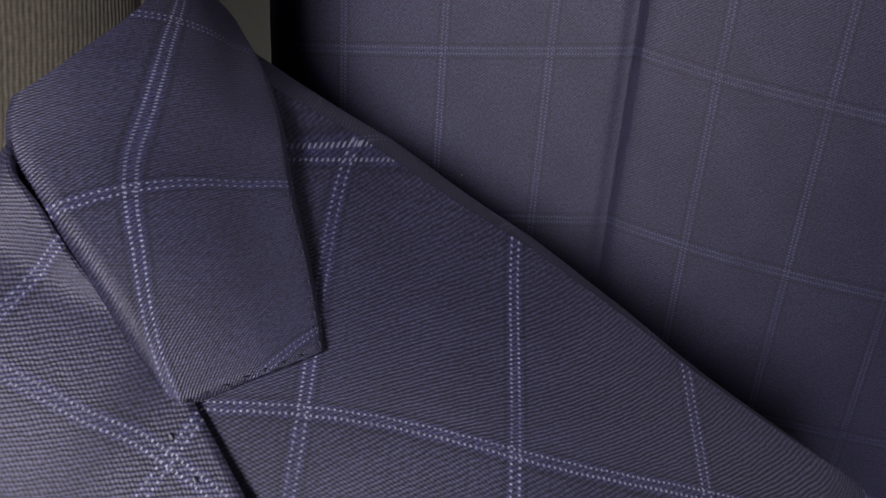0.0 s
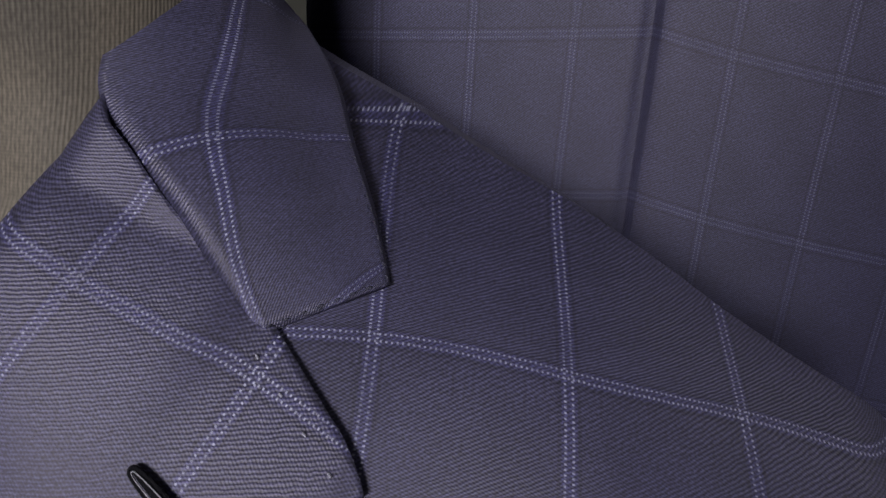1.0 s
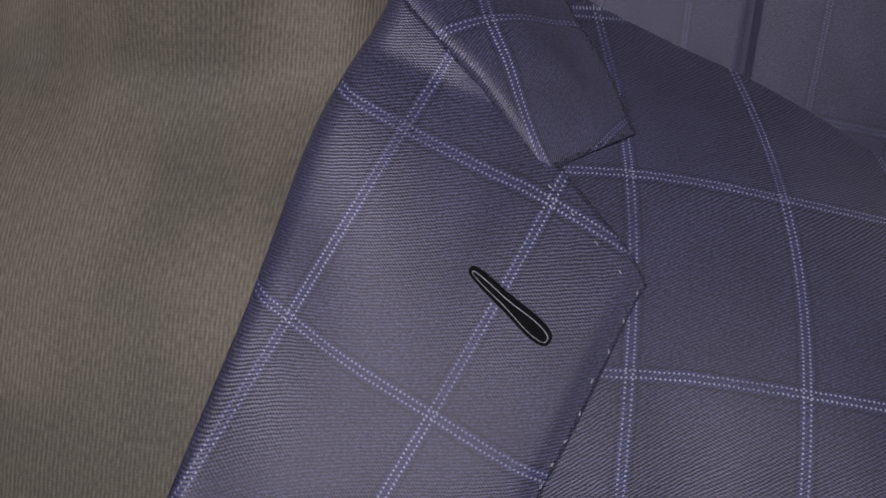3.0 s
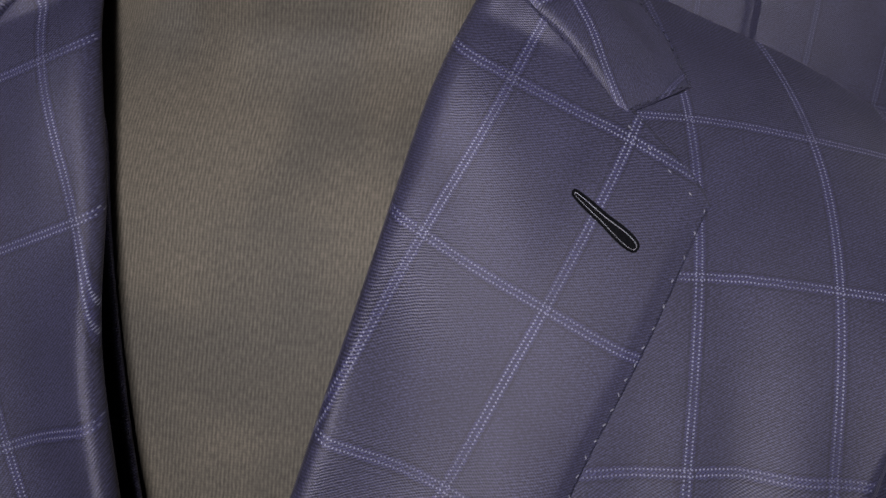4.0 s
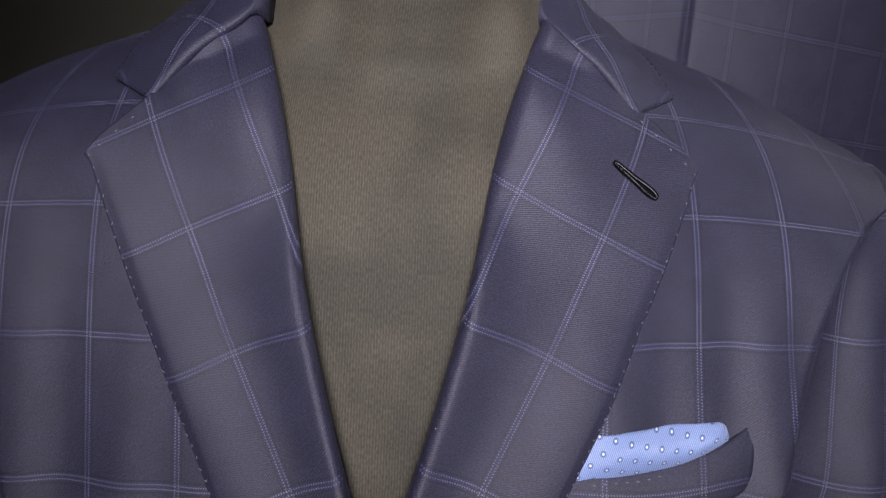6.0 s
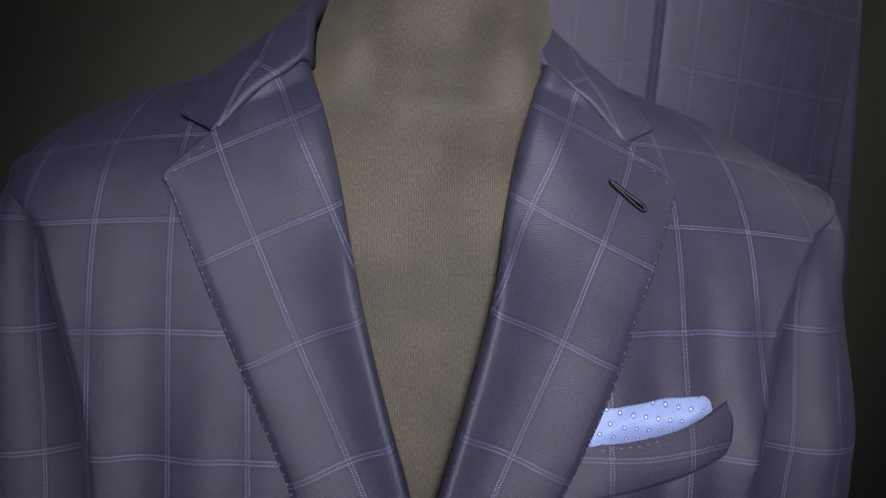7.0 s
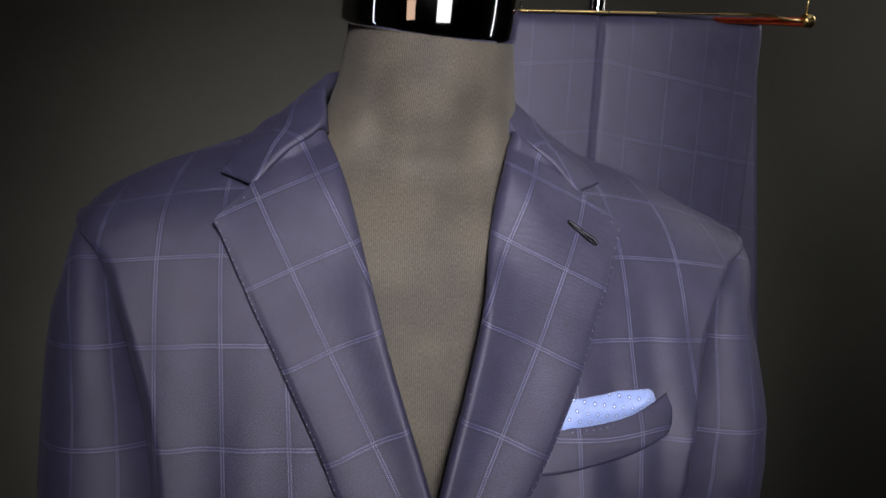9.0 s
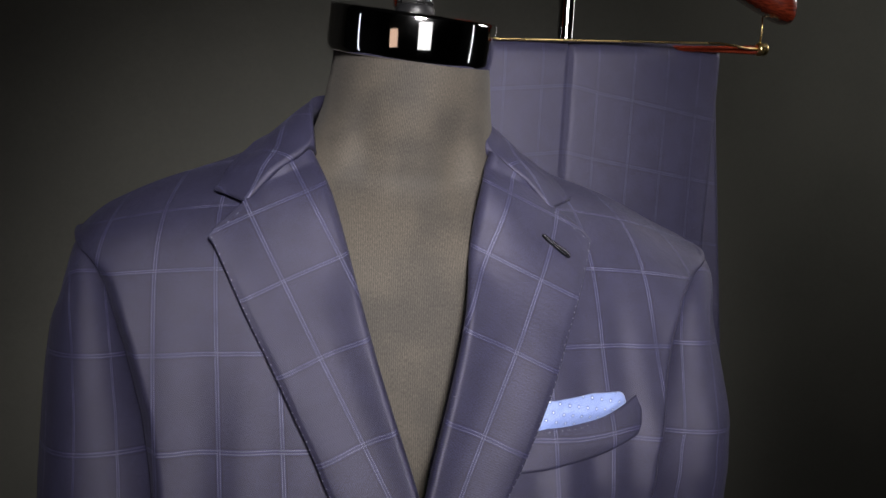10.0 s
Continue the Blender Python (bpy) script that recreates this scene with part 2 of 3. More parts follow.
def bar(name, path, radius, mat, parent=None, label="", sides=8, closed=False):
    verts, faces = tube(path, radius, sides, closed)
    return mesh_object(name, verts, faces, None, [mat], parent, label)


def lathe(name, profile, centre, mat, parent=None, label="", sides=64, lean=(0.0, 0.0)):
    """A turned body; profile rows are radius and height; lean tips it by slopes along x and y."""
    verts, faces = [], []
    for r, h in profile:
        for k in range(sides):
            a = 2 * math.pi * k / sides
            x, y = r * math.cos(a), r * math.sin(a)
            verts.append((centre[0] + x + lean[0] * h, centre[1] + y + lean[1] * h, centre[2] + h - lean[0] * x - lean[1] * y))
    for i in range(len(profile) - 1):
        for k in range(sides):
            q = (k + 1) % sides
            faces.append((i * sides + k, i * sides + q, (i + 1) * sides + q, (i + 1) * sides + k))
    faces += [tuple(range(sides))[::-1], tuple((len(profile) - 1) * sides + k for k in range(sides))]
    return mesh_object(name, verts, faces, None, [mat], parent, label)


def block(name, lo, hi, mat, label="", category="", kind=""):
    bm = bmesh.new()
    bmesh.ops.create_cube(bm, size=1.0)
    for v in bm.verts:
        v.co = Vector([(a + b) / 2 + c * (b - a) for a, b, c in zip(lo, hi, v.co)])
    me = bpy.data.meshes.new(name)
    bm.to_mesh(me)
    bm.free()
    me.materials.append(mat)
    return tagged(new(name, me), label, category, "", kind)


# ---- the room ----
block("floor", (-2.6, -3.2, -0.1), (2.6, 1.2, 0.0), DARK_FLOOR, "dark matt studio floor", "floor", "structure")
block("wall_back", (-2.6, 0.95, 0.0), (2.6, 1.1, 3.0), BACKDROP, "plain charcoal backdrop wall behind the form", "wall", "structure")
block("wall_front", (-2.6, -3.1, 0.0), (2.6, -2.95, 3.0), DARK_WALL, "plain dark studio wall", "wall", "structure")
block("wall_left", (-2.55, -2.95, 0.0), (-2.4, 0.95, 3.0), DARK_WALL, "plain dark studio wall", "wall", "structure")
block("wall_right", (2.4, -2.95, 0.0), (2.55, 0.95, 3.0), DARK_WALL, "plain dark studio wall", "wall", "structure")
block("ceiling", (-2.6, -3.2, 3.0), (2.6, 1.2, 3.1), DARK_WALL, "plain dark studio ceiling", "ceiling", "structure")


# ---- body shape shared by the jacket and the form ----
def shoulder_end(x):
    """Where the shoulder begins to round off, which differs from side to side."""
    return 0.240 if x > 0 else 0.205


def ridge(x):
    """Height of the shoulder line."""
    return 1.5285 - 0.41 * math.sqrt(x * x + 0.0004) + 0.0045 * math.exp(-((abs(x) - 0.18) / 0.035) ** 2) - 16.0 * max(abs(x) - shoulder_end(x), 0.0) ** 2


def set_back(x):
    """The coat is turned a little: one shoulder stands further back than the other."""
    return 0.0115 * smooth(0.08, 0.175, x) - 0.009 * smooth(0.15, 0.22, -x)


def crest(x):
    """Depth of the shoulder line."""
    return set_back(x) + table([(0.06, 0.100), (0.12, 0.088), (0.15, 0.073), (0.18, 0.061), (0.21, 0.054), (0.24, 0.050)], abs(x))


def seam_top(x):
    """Height at which the coat's front ends on the shoulder seam."""
    rise = 0.1164 - 0.6374 * x * x - crest(x) + set_back(x)
    return ridge(x) - (max(rise, 0.0) / 0.7364) ** 2


def chest(x, z):
    """Depth of the coat's front."""
    a = abs(x)
    d = max(ridge(x) - z, 0.0)
    lower = max(1.27 - z, 0.0)
    fall = 0.25 * max(1.30 - max(z, 1.10), 0.0) * smooth(0.09, 0.16, x)
    y = 0.1164 - 0.6374 * a * a - 0.7364 * math.sqrt(d) + 0.8585 * d + 2.6266 * d * a * a - 1.2419 * d * d - 0.0094 * x + set_back(x) * (smooth(1.30, 1.365, z) if x > 0 else smooth(1.395, 1.435, z))
    if lower:
        held = chest(x, 1.27)
        return held - 0.18 * lower + 0.65 * lower * lower + fall - 0.0075 * smooth(0.09, 0.16, x)
    return y + fall


ARM_EDGE = [(0.60, 0.176), (1.10, 0.172), (1.20, 0.168), (1.289, 0.1762), (1.325, 0.187), (1.3626, 0.2007), (1.385, 0.2125), (1.405, 0.228), (1.417, 0.2435), (1.425, 0.254), (1.5, 0.255)]
ARM_EDGE_OTHER = [(0.60, 0.164), (1.10, 0.160), (1.20, 0.156), (1.2855, 0.1645), (1.3205, 0.1715), (1.3595, 0.184), (1.398, 0.2002), (1.4135, 0.2103), (1.4287, 0.2246), (1.44, 0.228), (1.5, 0.229)]


def arm_edge(z, side):
    """Where the coat's front meets the sleeve."""
    return table(ARM_EDGE if side > 0 else ARM_EDGE_OTHER, z)


ROLL_EDGE = [(0.068, 1.492), (0.054, 1.462), (0.045, 1.432), (0.0375, 1.401), (0.028, 1.365), (0.018, 1.332), (0.0065, 1.297), (-0.004, 1.262), (-0.012, 1.225)]
LAPEL_EDGE = [(0.1400, 1.4325), (0.1235, 1.3975), (0.1115, 1.374), (0.0985, 1.3475), (0.0855, 1.323), (0.0715, 1.2985), (0.0555, 1.275), (0.034, 1.248), (0.006, 1.222)]
LAPEL_EDGE_OTHER = [(0.1355, 1.4325), (0.1190, 1.4000), (0.1070, 1.3765), (0.0925, 1.3510), (0.0805, 1.3280), (0.0675, 1.3030), (0.0545, 1.2770), (0.033, 1.250), (0.006, 1.222)]


def check_uv(x, z, side):
    """Checks counted across the coat's front."""
    a = abs(x)
    d = max(ridge(x) + 16.0 * max(a - shoulder_end(x), 0.0) ** 2 - z, 0.0)
    x0, lean, drop, cell = (0.1385, 0.0, 0.0020, 0.0435) if side > 0 else (0.1290, 0.055, 0.0045, 0.0395)
    u = (a - x0 - lean * (z - 1.38) + 0.020 * math.exp(-d / 0.018)) / cell
    level = z + drop + (0.03 + 0.24 * math.exp(-d / 0.03)) * (a - 0.14)
    v = table([(0.30, -17.6), (1.305, 0.0), (1.362, 1.0), (1.4125, 2.0), (1.450, 3.0), (1.474, 4.0), (1.55, 6.0)], level)
    return side * u, v


def lapel_uv(x, z, side):
    """Checks counted on a lapel, whose cloth is turned over and leans outwards."""
    ox, oz = (0.0925, 1.4055) if side > 0 else (0.0862, 1.4030)
    px, pz = abs(x) * (1 if x * side > 0 else -1) - ox, z - oz
    det = 0.0373 * -0.0432 - (-0.0235) * (-0.0168)
    u = (px * -0.0432 - (-0.0235) * pz) / det
    w = (0.0373 * pz - (-0.0168) * px) / det
    return side * u, -(1.03 * w - 0.045 * w * w)


# ---- the suit jacket ----
jacket = tagged(new("suit_jacket"), "navy wool suit jacket with pale windowpane check on the dress form", "jacket")


def front_panel(side):
    rows, uvs = [], []
    steps = 110
    for i in range(steps + 1):
        s = i / steps
        row, uvr = [], []
        for j in range(61):
            q = j / 60
            # each column falls from the shoulder line to the hem
            top_x = 0.056 + q * ((0.255 if side > 0 else 0.229) - 0.056)
            z = seam_top(side * top_x) - (seam_top(side * top_x) - 0.74) * (0.34 * s * s + 0.66 * s ** 3.2)
            outer = arm_edge(z, side)
            inner = table(sorted([(b, a) for a, b in ROLL_EDGE]), z) + 0.004 if z < 1.49 else 0.068
            if z < 1.225:
                inner = -0.012
            x = top_x + (inner + q * (outer - inner) - top_x) * smooth(0.0, 0.24, s)
            y = chest(side * x, z)
            # soft vertical drape below the chest
            y += (0.0014 * math.sin(x * 95 + 1.3) + 0.0010 * math.sin(x * 170 + z * 9 + side)) * (1 - smooth(1.28, 1.40, z))
            y += 0.0007 * math.sin(x * 190 + 2.0 * side + z * 6) * smooth(0.10, 0.14, x) * smooth(1.24, 1.30, z) * (1 - smooth(1.34, 1.43, z))
            # the front lies back under the lapel
            over = table(sorted((b, a) for a, b in LAPEL_EDGE), z) - 0.030 - x
            y += 0.011 * smooth(0.0, 0.028, over) * smooth(1.24, 1.30, z) * (1 - smooth(1.435, 1.465, z))
            # the armhole seam is drawn in
            y += 0.0085 * smooth(0.968, 1.0, q) * (1 - smooth(1.385, 1.42, z))
            row.append((side * x, y, z))
            uvr.append(check_uv(side * x, z, side))
        # the edge turns back into the armhole and the side seam
        x, y, z = row[-1]
        for k, (dx, dy) in enumerate(((0.0022, 0.0035), (0.0020, 0.009), (-0.002, 0.022), (-0.004, 0.055), (-0.006, 0.11))):
            dy *= smooth(0.0, 0.05, seam_top(x) - z)
            row.append((x + side * dx, min(y + dy, 0.15), z - 0.3 * dx))
            uvr.append((uvr[60][0] + side * dy / CELL_W, uvr[60][1]))
        rows.append(row)
        uvs.append(uvr)
    return sheet("front_panel", rows, uvs, [WOOL], jacket, "", 0.0015)


front_right, front_left = front_panel(1), front_panel(-1)


def back_panel():
    rows, uvs = [], []
    for i in range(61):
        s = i / 60
        row, uvr = [], []
        for j in range(61):
            x = -0.229 + 0.484 * j / 60
            top = seam_top(x) - 0.0004
            z = top - (top - 0.74) * (0.3 * s * s + 0.7 * s ** 3)
            d = top - z
            away = 0.070 * (1 - math.exp(-d * 64.0)) + 0.040 * smooth(0.0, 0.15, d)
            y = crest(x) - 0.0006 + away * (1 - 0.45 * (x / 0.24) ** 2)
            waist = table([(0.74, 0.235), (1.1, 0.205), (1.30, 0.210), (1.42, 0.236), (1.6, 0.236)], z) / 0.236
            row.append((x * waist, y, z))
            uvr.append((x / CELL_W, z / CELL_H))
        rows.append(row)
        uvs.append(uvr)
    return sheet("back_panel", rows, uvs, [WOOL], jacket, "", 0.0015, inward=(0, -1, 0))


back_panel()


def sleeve(side):
    outer = [(0.80, 0.242), (1.00, 0.250), (1.20, 0.250), (1.30, 0.248), (1.34, 0.247), (1.385, 0.244), (1.405, 0.241), (1.42, 0.237), (1.430, 0.234), (1.436, 0.231)]
    depth = [(0.80, 0.062), (1.10, 0.068), (1.28, 0.074), (1.36, 0.072), (1.40, 0.060), (1.412, 0.045), (1.421, 0.018)]
    rows, uvs = [], []
    n = 72
    for i in range(90):
        s = i / 89
        z = 1.421 - (1.421 - 0.80) * (0.25 * s + 0.75 * s * s)
        hy = table(depth, z)
        edge = arm_edge(z, side)
        xi = edge - 0.0105 + 0.010 * smooth(1.20, 0.85, z)
        xo = max(table(outer, z) + (0.010 + 0.016 * smooth(1.37, 1.42, z) if side > 0 else -0.004), edge + 0.004)
        seam = chest(side * edge, min(z, seam_top(side * edge))) + 0.0155 + 0.0025 * side
        cx, hx = (xi + xo) / 2, (xo - xi) / 2
        cy = seam + hy * 0.88
        cy -= 0.05 * smooth(1.25, 0.80, z)
        row, uvr = [], []
        for k in range(n + 1):
            a = 2 * math.pi * k / n
            c, w = math.cos(a), math.sin(a)
            e = 2 / 2.0
            x = cx + hx * math.copysign(abs(c) ** e, c)
            y = cy + hy * math.copysign(abs(w) ** e, w)
            wave = 0.0012 * math.sin(a * 3 + z * 30)
            row.append((side * (x + wave), y + wave, z - (0.020 * max(c, 0) ** 2 + 0.55 * max(y - seam, 0.0)) * smooth(1.36, 1.421, z)))
            arc = (a - 1.5 * math.pi) * (hx + hy) * 0.55
            uvr.append((side * (arc / CELL_W + 0.55), check_uv(side * 0.19, z, side)[1] + 0.12 * c * c))
        rows.append(row)
        uvs.append(uvr)
    crown = np.mean([np.array(p) for p in rows[0]], axis=0)
    rows = [[crown] * (n + 1)] + rows
    uvs = [uvs[0]] + uvs
    return sheet("sleeve", rows, uvs, [WOOL], jacket, "", 0.0015, inward=(-side, 0, 0))


sleeve(1), sleeve(-1)


def lapel_point(q, s, side):
    """A place on the lapel: q from the fold to the edge, s from the top down."""
    a, b = curve(ROLL_EDGE, s), curve(LAPEL_EDGE if side > 0 else LAPEL_EDGE_OTHER, s)
    p = a + (b - a) * q
    top = math.exp(-s * 26)
    p[1] -= 0.0005 * math.sin(math.pi * min(q / 0.62, 1.0) / 2) * math.sin(math.pi * min((1 - q) / 0.38, 1.0) / 2) * top
    # the rounded corner
    corner = max(0.0, q - 0.90) / 0.10
    p[1] -= 0.0035 * corner ** 2 * math.exp(-s * 60)
    x, z = p
    roll = math.exp(-(q / 0.30) ** 2)
    lift = 0.0042 + 0.0052 * roll + 0.0010 * math.sin(q * 7 + s * 4)
    lift -= (0.014 if side > 0 else 0.006) * roll * smooth(0.05, 0.25, s) * (1 - smooth(0.28, 0.45, s))
    lift += 0.0035 * smooth(0.25, 0.42, s) + 0.0040 * math.exp(-s * 25) * smooth(0.12, 0.32, q) * (1 - smooth(0.48, 0.62, q))
    if side < 0:
        lift += 0.008 * math.exp(-s * 12) * smooth(0.02, 0.25, q)
    lift -= 0.0070 * (1 - math.sqrt(1 - (1 - min(q / 0.085, 1.0)) ** 2))
    lift += 0.0016 * smooth(0.55, 0.9, q) - 0.0012 * smooth(0.93, 1.0, q)
    lift -= 0.0016 * math.exp(-s * 70) * (1 - smooth(0.58, 0.66, q))
    low = min(z, ridge(x) - 0.022)
    return np.array((side * x, chest(side * x, low) + 0.55 * (z - low) - lift, z))


def lapel(side):
    rows, uvs = [], []
    for i in range(121):
        s = (i / 120) ** 1.15
        row, uvr = [], []
        for j in range(49):
            q = j / 48
            q = 0.5 * (q + smooth(0, 1, q))
            p = lapel_point(q, s, side)
            row.append(p)
            uvr.append(lapel_uv(p[0], p[2], side))
        # the fold turns under
        under = [(row[0][0] + side * dx, row[0][1] + dy, row[0][2]) for dx, dy in ((0.006, 0.0075), (0.0028, 0.0055), (0.0008, 0.0028))]
        row = under + row
        uvr = [uvr[0]] * 3 + uvr
        rows.append(row)
        uvs.append(uvr)
    return sheet("lapel", rows, uvs, [WOOL], jacket, "", 0.0026)


lapel_right, lapel_left = lapel(1), lapel(-1)


# collar: fold line and leaf edge from the notch round to the middle of the back
COLLAR_FOLD = [(0.1115, 0.0055, 1.4500), (0.0920, 0.0130, 1.4720), (0.0672, 0.0270, 1.4905), (0.0650, 0.0470, 1.5080), (0.0640, 0.0715, 1.5205), (0.0500, 0.108, 1.5260), (0.0, 0.130, 1.5290)]
COLLAR_EDGE = [(0.1330, 0.0275, 1.4545), (0.1255, 0.0405, 1.4645), (0.1155, 0.0560, 1.4745), (0.1035, 0.0760, 1.4845), (0.0815, 0.1075, 1.4908), (0.0500, 0.144, 1.4930), (0.0, 0.160, 1.4940)]


def collar_point(q, s, side):
    """A place on the collar leaf: q from the fold to the edge, s from the notch to the back."""
    f, e = curve(COLLAR_FOLD, s), curve(COLLAR_EDGE, s)
    bulge = 0.0035 * math.sin(math.pi * min(q * 1.25, 1.0)) * smooth(0.0, 0.35, s) + 0.0016 + 0.0022 * min(q * 1.6, 1.0)
    bulge -= 0.0022 * (1 - smooth(0.0, 0.06, q)) * (1 - smooth(0.26, 0.36, s))
    if q > 0.99:
        bulge -= 0.0010
    p = f + (e - f) * q + np.array((0.45, -0.55 + 1.1 * smooth(0.3, 1.0, s), 0.70)) * bulge
    p += np.array((0.0, -0.002, 0.004)) * (q * smooth(0.05, 0.2, s) * (1.0 if side < 0 else 0.4))
    if side < 0:
        p[1] -= 0.009 * (1 - smooth(0.2, 0.9, s))
    return np.array((side * p[0], p[1], p[2]))


def collar():
    rows, uvs = [], []
    half = 60
    for i in range(-half, half + 1):
        side = 1 if i >= 0 else -1
        s = 1 - abs(i) / half
        row, uvr = [], []
        for j in range(29):
            q = j / 28
            row.append(tuple(collar_point(q, s, side)))
            uvr.append((side * (q - 0.03 - 0.42 * smooth(-0.05, 0.42, s)), (s - 0.10 * q) * 3.4 - 0.816))
        under = np.array((abs(row[0][0]), row[0][1], row[0][2])) + np.array((0.0006, 0.0028, -0.0010))
        under += np.array((0.0, 0.004, -0.004)) * smooth(0.02, 0.08, s) * (1 - smooth(0.20, 0.34, s))
        under += np.array((-0.004, 0.004, -0.016)) * smooth(0.30, 0.42, s)
        row = [(side * under[0], under[1], under[2])] + row
        uvr = [uvr[0]] + uvr
        rows.append(row)
        uvs.append(uvr)
    return sheet("collar", rows, uvs, [WOOL], jacket, "", 0.0019, inward=(0, 0.3, -1))


collar_part = collar()


# pick stitches along the lapel edges
def stitch_mesh(mat):
    bm = bmesh.new()
    bmesh.ops.create_icosphere(bm, subdivisions=1, radius=1.0)
    for v in bm.verts:
        v.co = Vector((v.co.x * 0.00080, v.co.y * 0.00028, v.co.z * 0.00030))
    me = bpy.data.meshes.new("stitch")
    bm.to_mesh(me)
    bm.free()
    me.materials.append(mat)
    for p in me.polygons:
        p.use_smooth = True
    return me


STITCH_MESH, DARK_STITCH_MESH = stitch_mesh(STITCH), stitch_mesh(DARK_STITCH)


def stitch(p, ahead, parent, mesh=STITCH_MESH):
    ob = new("stitch", mesh)
    ob.parent = parent
    ob.matrix_local = Matrix.Translation(Vector(p)) @ Vector(ahead).to_track_quat("X", "Z").to_matrix().to_4x4()


random.seed(5)
for side, leaf in ((1, lapel_right), (-1, lapel_left)):
    for k in range(44):
        s = 0.012 + k * 0.0205
        q = 0.990 + random.uniform(-0.005, 0.004)
        p, ahead = lapel_point(q, s, side), lapel_point(q, s + 0.01, side)
        stitch(p + np.array((0, -0.0004, 0)), ahead - p + np.array((random.uniform(-1, 1), 0, 0)) * 0.002, leaf)
    for k in range(4):
        q = 0.66 + k * 0.09
        p, ahead = lapel_point(q, 0.014, side), lapel_point(q + 0.02, 0.014, side)
        stitch(p + np.array((0, -0.0006, 0.0003)), ahead - p, leaf)

for side in (1, -1):
    for k in range(11):
        p, ahead = collar_point(0.965, 0.015 + k * 0.030, side), collar_point(0.965, 0.03 + k * 0.030, side)
        stitch(p + np.array((0.0002 * side, -0.0003, 0.0003)), ahead - p, collar_part, DARK_STITCH_MESH)
    for k in range(7):
        p, ahead = collar_point(0.10 + k * 0.12, 0.006, side), collar_point(0.14 + k * 0.12, 0.006, side)
        stitch(p + np.array((0.0001 * side, -0.0003, 0.0003)), ahead - p, collar_part, DARK_STITCH_MESH)

# keyhole buttonhole on one lapel
def on_lapel(x, z, lift):
    return (x, chest(x, z) - 0.0062 - lift, z)


hole_a, hole_b = np.array((0.0985, 1.4345)), np.array((0.1172, 1.4208))
along = (hole_b - hole_a) / np.linalg.norm(hole_b - hole_a)
acrossv = np.array((-along[1], along[0]))
length = float(np.linalg.norm(hole_b - hole_a))


def hole_outline(grow, lift):
    pts = []
    for k in range(72):
        a = 2 * math.pi * k / 72
        c = math.cos(a)
        w = 0.00044 + grow + 0.0009 * smooth(0.40, 0.95, (c + 1) / 2)
        q = hole_a + along * (length * 0.5 * (1 + c) + grow * c) + acrossv * (w * math.copysign(abs(math.sin(a)) ** 0.55, math.sin(a)))
        pts.append(on_lapel(q[0], q[1], lift))
    return pts


rim = hole_outline(0.0007, 0.0003)
verts, faces = tube(rim, 0.00050, 8, True)
base = len(verts)
verts += [Vector(p) for p in hole_outline(0.0004, -0.0001)]
faces.append(tuple(range(base, base + 72)))
buttonhole = mesh_object("buttonhole", verts, faces, None, [BLACK_CORD], lapel_right, "black silk keyhole buttonhole")
bar("cord", hole_outline(0.00020, 0.00070), 0.00013, GREY_CORD, buttonhole, "grey cord edging", 6, True)


# breast pocket welt and folded handkerchief
def welt():
    rows, uvs = [], []
    lower = [(0.054, 1.2870), (0.092, 1.2885), (0.129, 1.2945), (0.160, 1.3055)]
    upper = [(0.072, 1.3135), (0.106, 1.3140), (0.138, 1.3200), (0.164, 1.3305)]
    for i in range(13):
        r = i / 12
        row, uvr = [], []
        for j in range(41):
            s = j / 40
            a, b = curve(lower, s), curve(upper, s)
            x, z = a + (b - a) * r
            row.append((x, chest(x, z) - 0.0020 * smooth(0.0, 0.30, s) * (1 - smooth(0.70, 1.0, s)) - 0.0002 - 0.0016 * math.sin(math.pi * r) * smooth(0.1, 0.4, s) + 0.0012 * smooth(0.9, 1.0, s), z))
            uvr.append((check_uv(x, z, 1)[0], check_uv(x, z, 1)[1] - 0.02 - 0.10 * smooth(0.4, 1.0, s)))
        rows.append(row)
        uvs.append(uvr)
    return sheet("breast_pocket", rows, uvs, [WOOL], jacket, "", 0.0022)


pocket = welt()
for k in range(7):
    x = 0.090 + k * 0.0048
    z = table([(0.084, 1.3108), (0.112, 1.3118), (0.143, 1.3188)], x)
    stitch((x, chest(x, z) - 0.0040, z), (1, 0, 0.1), pocket)


def handkerchief():
    rows, uvs = [], []
    lower = [(0.074, 1.3115), (0.104, 1.3120), (0.130, 1.3160), (0.1505, 1.3240)]
    upper = [(0.0820, 1.3285), (0.104, 1.3302), (0.130, 1.3322), (0.1510, 1.3322)]
    for i in range(25):
        r = i / 24
        row, uvr = [], []
        for j in range(61):
            s = j / 60
            a, b = curve(lower, s), curve(upper, s)
            # the tip is rounded
            b[1] -= 0.0065 * (1 - math.sqrt(max(0.0, 1 - max(0.0, (s - 0.90) / 0.10) ** 2)))
            x, z = a + (b - a) * r
            puff = 0.0060 * math.sin(math.pi * min(r * 0.84 + 0.02, 1.0)) * (1 - smooth(0.86, 1.0, s)) ** 0.5 * smooth(0.05, 0.30, s)
            fold = 0.0006 * math.sin(s * 11 + r * 5) + 0.0004 * math.sin(s * 23 - r * 9)
            row.append((x, chest(x, z) - 0.0010 - puff - fold * r, z))
            uvr.append((x - 0.3 * r * 0.02, z + 0.15 * x))
        rows.append(row)
        uvs.append(uvr)
    return sheet("pocket_handkerchief", rows, uvs, [SILK], None, "", 0.0020)


tagged(handkerchief(), "pale blue silk handkerchief with ringed dots tucked in the breast pocket", "handkerchief")


